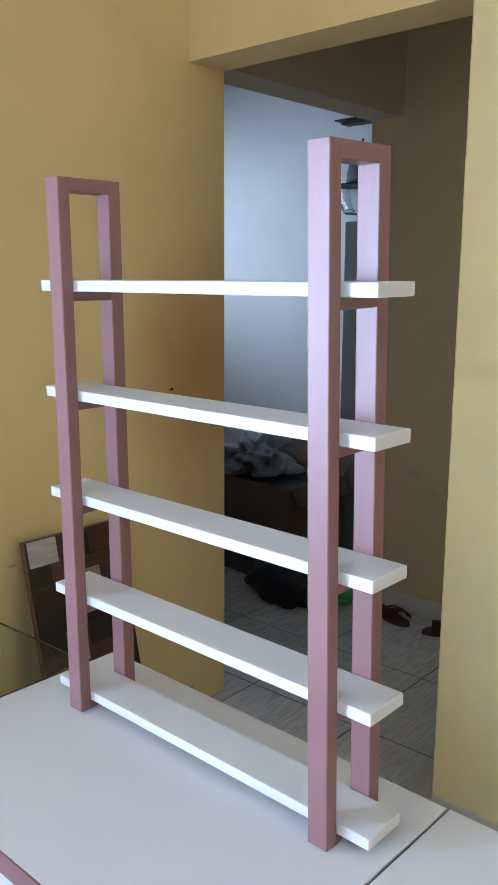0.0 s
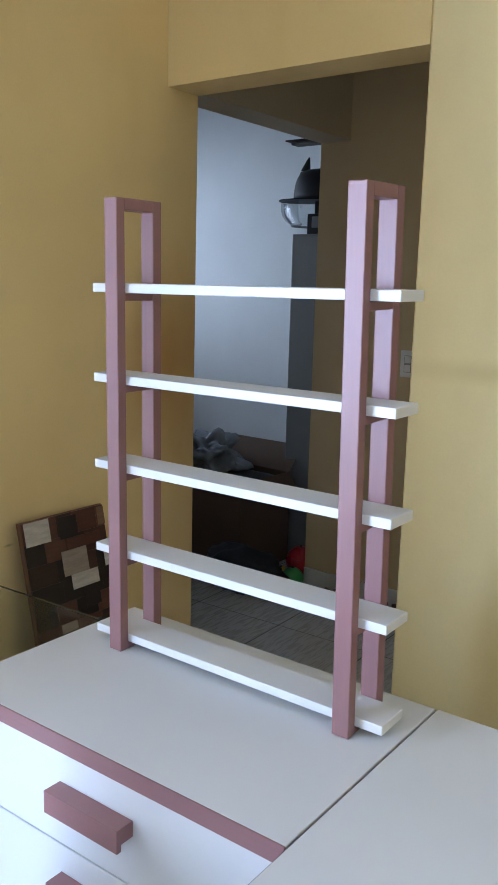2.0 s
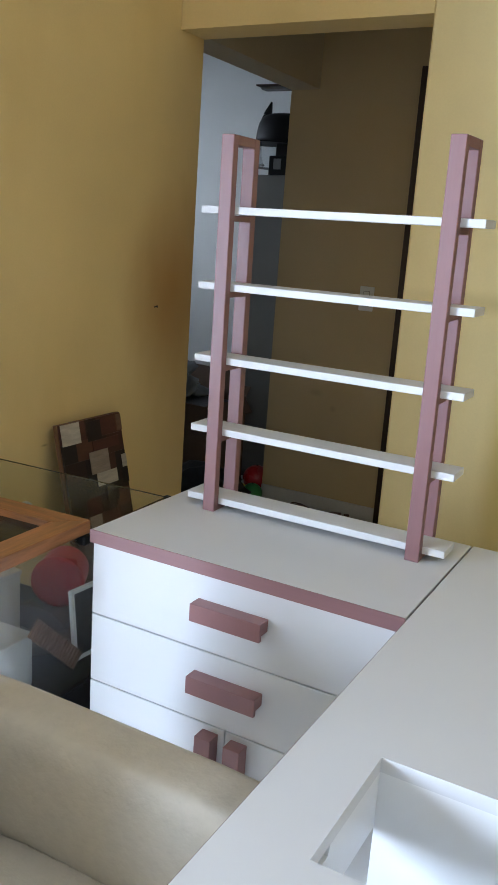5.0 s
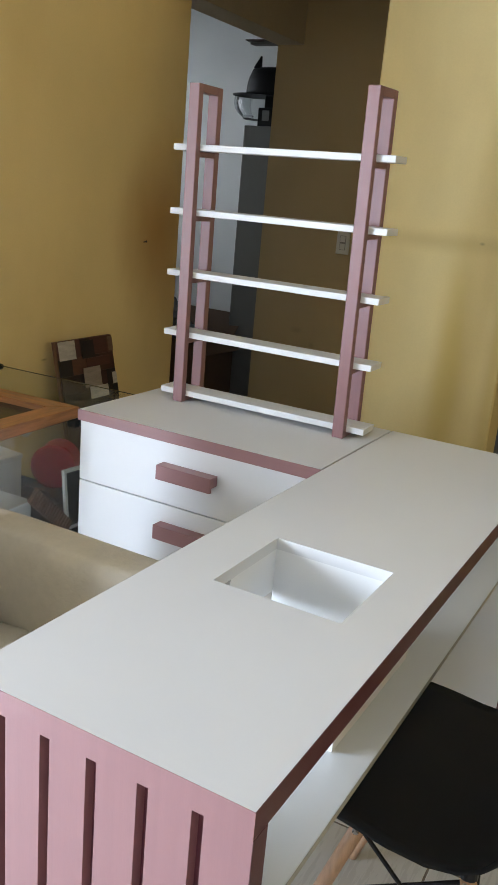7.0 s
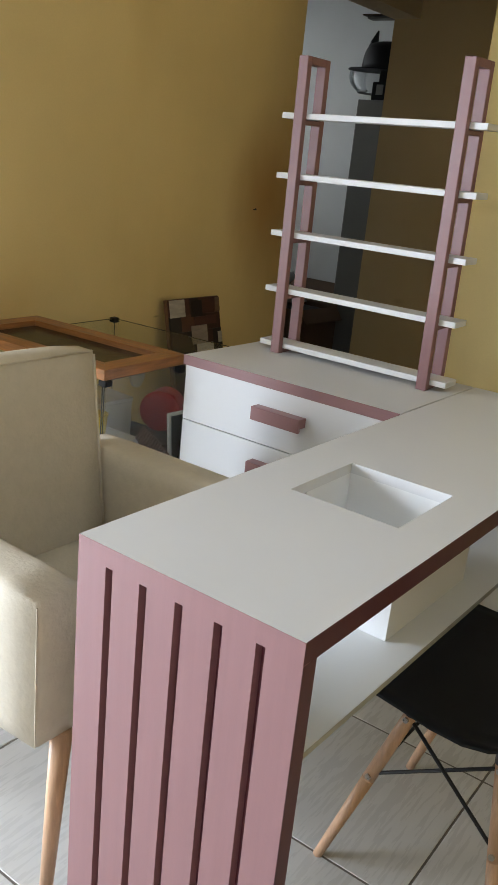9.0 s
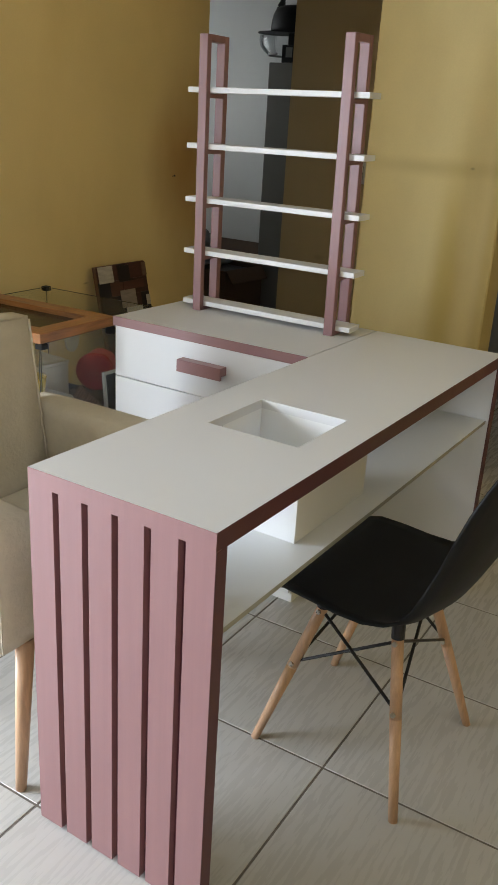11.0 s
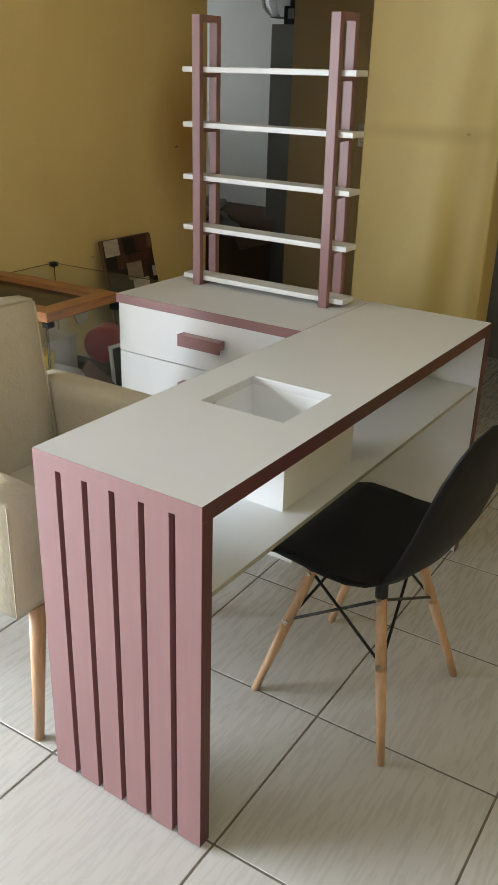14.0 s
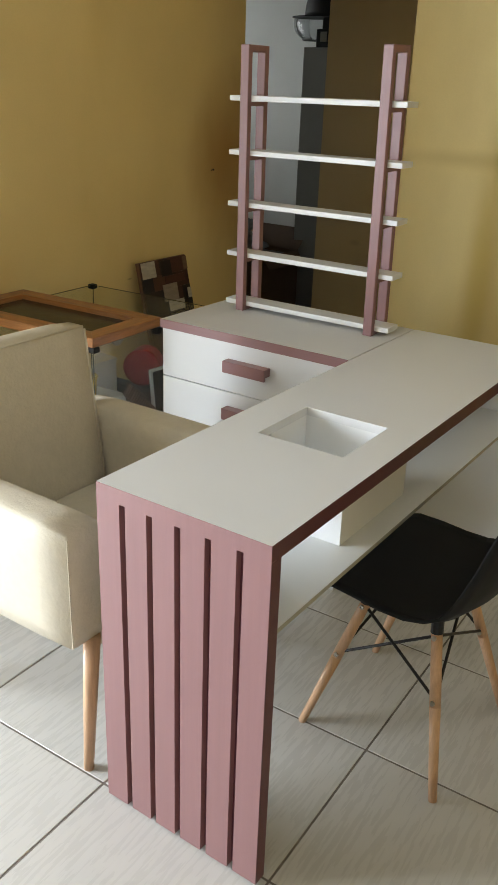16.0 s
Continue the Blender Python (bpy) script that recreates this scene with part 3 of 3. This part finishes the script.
lid = thing("screen_lid", "pine framed lid with dark mesh resting on the terrarium", "lid", TM @ pose(0, 0, 0.6945))
LX0, LX1, LY0, LY1, LT, LW = -0.635, 0.009, -0.674, -0.336, 0.030, 0.062
part("rail", extrude_outline([(LX0, LY0), (LX1, LY0), (LX1 - LW, LY0 + LW), (LX0 + LW, LY0 + LW)], "z", 0, LT, 0.0012, 1), M_PINE, lid, "pine rail")
part("rail", extrude_outline([(LX0, LY1), (LX1, LY1), (LX1 - LW, LY1 - LW), (LX0 + LW, LY1 - LW)], "z", 0, LT, 0.0012, 1), M_PINE, lid, "pine rail")
part("stile", extrude_outline([(LX0, LY0), (LX0, LY1), (LX0 + LW, LY1 - LW), (LX0 + LW, LY0 + LW)], "z", 0, LT, 0.0012, 1), M_PINE_CROSS, lid, "pine stile")
part("stile", extrude_outline([(LX1, LY0), (LX1, LY1), (LX1 - LW, LY1 - LW), (LX1 - LW, LY0 + LW)], "z", 0, LT, 0.0012, 1), M_PINE_CROSS, lid, "pine stile")
part("mesh", box(LX0 + LW, LX1 - LW, LY0 + LW, LY1 - LW, 0.010, 0.013, 0), M_MESH, lid, "dark wire mesh")

# ---- mosaic board leaning on the wall ----
board = thing("mosaic_board", "wooden block mosaic board leaning on the wall", "board", pose(-1.640, 1.678, 0.0, 0, 0, 0) @ pose(0, 0, 0, 0, -12.2, 0))
part("backing", box(0.0, 0.016, 0, 0.315, 0.0, 0.752, 0.001), M_EDGEWOOD, board, "brown wooden backing")
random.seed(4)
tones = [(0.030, 0.016, 0.012), (0.055, 0.024, 0.017), (0.095, 0.042, 0.026), (0.018, 0.014, 0.013), (0.17, 0.10, 0.065), (0.075, 0.030, 0.022), (0.48, 0.44, 0.38), (0.30, 0.245, 0.195)]
M_BLOCKS = [mat("mosaic_wood", c, 0.45, vary=0.2, scale=9, grain=(1, 1.5, 9), bump=0.1, bscale=40) for c in tones]
rowsz = [0.0, 0.075, 0.15, 0.225, 0.30, 0.375, 0.43, 0.49, 0.555, 0.62, 0.685, 0.750]
for r in range(len(rowsz) - 1):
    off = 0.022 * ((r * 2) % 3) - 0.01 * (r % 2)
    cuts = [0.004, 0.080 + off, 0.155 + off * 0.6, 0.235 + off, 0.311]
    for c in range(4):
        part("block", box(0.0161, 0.0240 + 0.0008 * random.random(), cuts[c] + 0.0001, cuts[c + 1] - 0.0001, rowsz[r] + 0.0001, rowsz[r + 1] - 0.0001, 0.0004), M_BLOCKS[random.choice((0, 1, 2, 3, 5, 0, 1, 3))], board)
for y0, y1, z0, z1, k in ((0.006, 0.096, 0.680, 0.749, 6), (0.285, 0.312, 0.690, 0.745, 4), (0.125, 0.222, 0.565, 0.640, 7), (0.150, 0.255, 0.520, 0.5648, 6), (0.288, 0.313, 0.560, 0.605, 6),
                          (0.280, 0.313, 0.505, 0.5595, 3), (0.190, 0.250, 0.455, 0.5195, 3), (0.085, 0.145, 0.270, 0.430, 7), (0.205, 0.262, 0.230, 0.330, 4), (0.130, 0.200, 0.676, 0.742, 3), (0.150, 0.285, 0.6405, 0.675, 5)):
    part("block", box(0.0161, 0.0262, y0, y1, z0, z1, 0.0005), M_BLOCKS[k], board)

# ---- things inside the terrarium ----
ZT = 0.3244
tub = thing("tub", "round red plastic tub lying on its side", "tub", pose(-1.423, 1.316, ZT + 0.1385, 0, 0, -62))
part("body", rod((-0.02, 0, 0), (0.07, 0, 0), 0.062, 0.066, 32), M_RED, tub, smooth=False)
part("lid", add_rod(rod((0.0705, 0, 0), (0.079, 0, 0), 0.069, 0.069, 32), (0.079, 0, 0), (0.0825, 0, 0), 0.069, 0.062, 32), M_RED, tub, "red lid")


def framed_panel(m, w, h):
    f = thing("framed_panel", "white framed dark panel propped in the terrarium", "panel", m)
    for b in ((0, w, 0, 0.010), (0, w, h - 0.010, h), (0, 0.010, 0.010, h - 0.010), (w - 0.010, w, 0.010, h - 0.010)):
        part("frame", box(0, 0.012, b[0], b[1], b[2], b[3], 0.001), M_WHITEIN, f, "white frame bar")
    part("panel", box(0.003, 0.008, 0.010, w - 0.010, 0.010, h - 0.010, 0), M_MESH, f, "dark panel")


framed_panel(pose(-1.250, 1.150, ZT, 0, -6, -4), 0.165, 0.180)


def carton(label, m, w, d, h, material, lid_material):
    c = thing("carton", label, "box", m)
    part("body", box(0, w, 0, d, 0, h, 0.002), material, c)
    part("lid", box(-0.003, w + 0.003, -0.003, d + 0.003, h, h + 0.012, 0.002), lid_material, c)


carton("small white plastic box in the terrarium", pose(-1.40, 0.81, ZT, 0, 0, 2), 0.155, 0.20, 0.118, M_WHITE, M_WHITE)
carton("pale beige plastic box in the terrarium", pose(-1.63, 0.95, ZT, 0, 0, -4), 0.20, 0.21, 0.185, M_PALE, M_PALE)
cup = thing("cup", "yellow plastic cup on the white box", "cup", pose(-1.30, 0.875, ZT + 0.1302))
part("body", rod((0, 0, 0), (0, 0, 0.085), 0.030, 0.038, 24), M_YELLOW, cup, smooth=False)
part("rim", rod((0, 0, 0.0851), (0, 0, 0.090), 0.040, 0.040, 24), M_YELLOW, cup)
log = thing("cork_log", "brown cork log lying in the terrarium", "log", pose(-1.33, 1.09, ZT + 0.030))
part("bark", rod((-0.05, -0.02, 0), (0.06, 0.12, 0), 0.030, 0.027, 14), M_CARD, log)

slab = thing("cork_slab", "curved brown cork bark slab under the red tub", "bark", pose(-1.42, 1.29, ZT))
part("bark", extrude_outline([(-0.11, 0.0), (0.10, 0.0), (0.085, 0.046), (0.045, 0.0695), (-0.04, 0.0695), (-0.09, 0.044)], "y", -0.08, 0.08, 0.004, 2), M_CARD, slab)

ramp = thing("wood_ramp", "ribbed brown wooden ramp leaning inside the terrarium", "ramp", pose(-1.222, 1.120, ZT + 0.0005, -44, 0, 0))
part("board", box(-0.004, 0.003, -0.21, 0.0, 0.0, 0.046, 0.001), M_EDGEWOOD, ramp)
for k in range(16):
    part("rib", rod((0.003, -0.008 - 0.0130 * k, 0.001), (0.003, -0.008 - 0.0130 * k, 0.045), 0.0030, 0.0030, 8), M_EDGEWOOD, ramp)

# ---- kitchen things seen past the corridor ----
locker = thing("locker", "tall grey metal locker in the kitchen", "locker", pose(-2.337, 3.845, 0))
part("body", box(0, 0.345, 0, 0.44, 0.0, 1.693, 0.004, 2), M_LOCKER, locker)
ld = part("door", box(0.006, 0.339, -0.004, 0.0, 0.04, 1.68, 0.001), M_LOCKER, locker)
part("latch", box(0.300, 0.318, -0.012, -0.004, 0.85, 0.95, 0.002), M_STEEL, ld)

stand2 = thing("helmet_stand", "small black box under the helmet on the locker", "stand", pose(-2.262, 3.86, 1.6932))
part("body", box(0, 0.17, 0, 0.14, 0, 0.10, 0.004), M_BLACKPL, stand2)
part("neck", box(0.02, 0.15, 0.03, 0.11, 0.10, 0.166, 0.006), M_BLACKMET, stand2)
part("panel", box(0.03, 0.075, -0.003, 0.0, 0.03, 0.085, 0.001), M_LOCKER, stand2, "grey panel")

helmet = thing("safety_helmet", "black safety helmet with clear face shield on the locker", "helmet", pose(-2.215, 3.925, 1.860))


def dome(rx, ry, rz, n=28, k=9):
    bm = bmesh.new()
    rings = []
    for i in range(k):
        a = (math.pi / 2) * i / k
        rings.append([bm.verts.new((rx * math.cos(a) ** 0.32 * math.cos(t), ry * math.cos(a) ** 0.32 * math.sin(t), rz * math.sin(a))) for t in (2 * math.pi * q / n for q in range(n))])
    tip = bm.verts.new((0, 0, rz))
    for i in range(k - 1):
        for q in range(n):
            bm.faces.new((rings[i][q], rings[i][(q + 1) % n], rings[i + 1][(q + 1) % n], rings[i + 1][q]))
    for q in range(n):
        bm.faces.new((rings[-1][q], rings[-1][(q + 1) % n], tip))
    bm.faces.new(rings[0][::-1])
    return bm


part("shell", dome(0.160, 0.115, 0.150), M_BLACKPL, helmet, smooth=True)
part("brim", extrude_outline([(-0.245 + 0.14 * (1 - math.cos(a)) if math.cos(a) > 0 else 0.18 * -math.cos(a) - 0.105, 0.125 * math.sin(a)) for a in (2 * math.pi * q / 28 for q in range(28))], "z", -0.001, 0.004), M_BLACKPL, helmet)
part("knob", add_rod(rod((-0.108, 0, 0.145), (-0.088, 0, 0.215), 0.026, 0.004, 10), (-0.105, 0, 0.10), (-0.108, 0, 0.145), 0.044, 0.026, 10), M_BLACKPL, helmet)
vis = bmesh.new()
prof_v = [(0.228, -0.004), (0.232, -0.035), (0.222, -0.07), (0.195, -0.10), (0.155, -0.122)]
nv_ = len(prof_v)
for q in range(21):
    a = -1.3 + 2.6 * q / 20
    for r, z in prof_v:
        vis.verts.new((-0.01 - r * math.cos(a), 0.115 * math.sin(a), z))
vis.verts.ensure_lookup_table()
for q in range(20):
    for k in range(nv_ - 1):
        vis.faces.new((vis.verts[nv_ * q + k], vis.verts[nv_ * (q + 1) + k], vis.verts[nv_ * (q + 1) + k + 1], vis.verts[nv_ * q + k + 1]))
bmesh.ops.solidify(vis, geom=list(vis.faces), thickness=0.003)
fs = part("face_shield", vis, M_VISOR, helmet, "clear plastic face shield", smooth=True)
trim_bm = bmesh.new()
loop = [(-0.01 - 0.155 * math.cos(a), 0.115 * math.sin(a), -0.122) for a in (-1.3 + 2.6 * q / 20 for q in range(21))]
for p, q in zip(loop, loop[1:]):
    add_rod(trim_bm, p, q, 0.006, 0.006, 6)
front = [(-0.01 - r, 0, z) for r, z in prof_v]
for p, q in zip(front, front[1:]):
    add_rod(trim_bm, (p[0], p[1] + 0.02, p[2]), (q[0], q[1] + 0.02, q[2]), 0.007, 0.007, 6)
part("shield_rim", trim_bm, M_LOCKER, fs, "grey rim")

ws = thing("wall_shelf", "thin dark shelf fixed at the wall end", "shelf", pose(-1.988, 3.56, 2.075))
part("board", box(-0.215, 0.0, 0.0, 0.10, 0.014, 0.020, 0.001), M_DKWOOD, ws)
part("bracket", box(-0.195, 0.0, 0.02, 0.08, 0.0, 0.012, 0.001), M_LOCKER, ws)

cb = thing("cardboard_box", "open brown cardboard box on the kitchen floor", "cardboard box", pose(-2.86, 3.42, 0, 0, 0, -3))
for b in ((0, 0.58, 0, 0.006), (0, 0.58, 0.394, 0.40), (0, 0.006, 0.006, 0.394), (0.574, 0.58, 0.006, 0.394)):
    part("side", box(*b, 0.0, 0.475, 0.001), M_CARD, cb, "cardboard side")
part("bottom", box(0.006, 0.574, 0.006, 0.394, 0.0, 0.006, 0), M_CARD, cb)
part("flap", extrude_outline([(0.0, 0.475), (0.12, 0.60), (0.123, 0.597), (0.004, 0.473)], "x", 0.006, 0.574), M_CARD, cb, "raised cardboard flap", m=pose(0, 0.396, 0))
part("flap", extrude_outline([(0.574, 0.475), (0.63, 0.40), (0.633, 0.403), (0.578, 0.478)], "y", 0.01, 0.39), M_CARD, cb, "folded cardboard flap")
stuffed = soft_box(0.02, 0.56, 0.02, 0.38, 0.006, 0.46, 0.03)
part("filling", stuffed, M_BAG, cb, "dark contents")


def crumpled(rx, ry, rz, seed, sharp=0.35, sub=4):
    bm = bmesh.new()
    bmesh.ops.create_icosphere(bm, subdivisions=sub, radius=1.0)
    for v in bm.verts:
        d = v.co.normalized()
        k = 1 + sharp * noise.noise(d * 2.3 + Vector((seed, 0, 0))) + 0.4 * sharp * abs(noise.noise(d * 6 + Vector((0, seed, 0))))
        v.co = Vector((d.x * rx * k, d.y * ry * k, max(d.z * k, -0.62) * rz))
    lo = min(v.co.z for v in bm.verts)
    for v in bm.verts:
        v.co.z -= lo
    return bm


bag = thing("black_bag", "crumpled black bag on the kitchen floor", "bag", pose(-2.20, 3.30, 0))
part("sack", crumpled(0.21, 0.13, 0.115, 3.0), M_BAG, bag, smooth=True)
film = thing("plastic_film", "crumpled grey plastic film on the cardboard box", "plastic film", pose(-2.68, 3.62, 0.462))
part("sheet", crumpled(0.17, 0.15, 0.105, 8.0, 0.75, 5), M_FILM, film, smooth=True)
for nm, lab, x, y, z, r, mt in (("toy_ball", "green plastic toy ball on the floor", -1.985, 3.42, 0, 0.055, M_GREEN), ("toy_ball", "yellow plastic toy ball on the floor", -2.085, 3.47, 0, 0.04, M_YELLOW),
                               ("toy_ball", "red plastic toy ball by the wall", -2.07, 3.62, 0, 0.075, M_RED)):
    ball = thing(nm, lab, "ball", pose(x, y, z), "toy balls")
    bm = bmesh.new()
    bmesh.ops.create_uvsphere(bm, u_segments=20, v_segments=12, radius=r)
    bmesh.ops.translate(bm, vec=(0, 0, r), verts=bm.verts)
    part("skin", bm, mt, ball, smooth=True)
    part("valve", rod((0, 0, 2 * r - 0.002), (0, 0, 2 * r + 0.002), 0.006, 0.006, 8), M_BLACKPL, ball)


def sandal(m):
    s_ = thing("sandal", "worn brown leather sandal on the corridor floor", "sandal", m, "pair of sandals")
    out = []
    for q in range(26):
        a = 2 * math.pi * q / 26
        x = 0.125 * math.cos(a)
        out.append((x, (0.036 + 0.012 * math.cos(a + 0.5)) * math.sin(a) + 0.008 * math.cos(2 * a)))
    part("sole", extrude_outline(out, "z", 0.0, 0.018, 0.003, 1), M_SANDAL, s_, "brown sole")
    for x0, x1, hgt in ((0.030, 0.085, 0.040), (-0.010, 0.012, 0.034)):
        bm = bmesh.new()
        prev = None
        for q in range(11):
            t = math.pi * q / 10
            row = [bm.verts.new((x, -0.047 * math.cos(t), 0.017 + hgt * math.sin(t))) for x in (x0, x1)]
            if prev:
                bm.faces.new((prev[0], prev[1], row[1], row[0]))
            prev = row
        bmesh.ops.solidify(bm, geom=list(bm.faces), thickness=0.004)
        part("strap", bm, M_SANDAL, s_, "brown leather strap", smooth=True)


sandal(pose(-1.745, 3.440, 0, 0, 0, -28))
sandal(pose(-1.452, 3.440, 0, 0, 0, 207))

outlet = thing("wall_outlet", "round white power outlet on the cream wall", "outlet", pose(XL, 1.580, 0.448))
part("plate", extrude_outline([(0.040 * math.cos(a), 0.055 * math.sin(a)) for a in (2 * math.pi * q / 28 for q in range(28))], "x", -0.001, 0.010, 0.002, 1), M_SWITCH, outlet)
for dy, dz in ((-0.010, -0.004), (0.010, -0.004), (0.0, 0.008)):
    part("socket_hole", rod((0.0098, dy, dz), (0.0106, dy, dz), 0.0030, 0.0030, 10), M_SOCKHOLE, outlet)

nail = thing("nail", "small dark nail in the cream wall", "nail", pose(XL, 2.243, 1.086))
part("shank", rod((-0.004, 0, 0), (0.012, 0, 0.004), 0.0022, 0.0018, 8), M_BLACKMET, nail)
part("head", rod((0.012, 0, 0.004), (0.0135, 0, 0.0044), 0.0045, 0.0045, 8), M_BLACKMET, nail)

# ---- floor tiles ----
TP, TA = 0.4335, radians(1.3)
ux, uy = Vector((math.cos(TA), math.sin(TA), 0)), Vector((-math.sin(TA), math.cos(TA), 0))
floor_ob = bpy.data.objects["floor"]
tile_me = finish(box(-TP / 2 + 0.0025, TP / 2 - 0.0025, -TP / 2 + 0.0025, TP / 2 - 0.0025, -0.010, 0.0, 0.0012, 1), "tile", M_TILE)
for i in range(-11, 9):
    for j in range(-8, 11):
        c = Vector((0.015, 0.027, 0)) + ux * ((i + 0.5) * TP) + uy * ((j + 0.5) * TP)
        if not (-4.5 < c.x < 3.55 and -3.3 < c.y < 4.4):
            continue
        if c.x < -2.2 and c.y < 1.9:
            continue
        t = new("tile", tile_me)
        t.parent = floor_ob
        t.matrix_basis = Matrix.Translation(c) @ Matrix.Rotation(TA, 4, "Z")
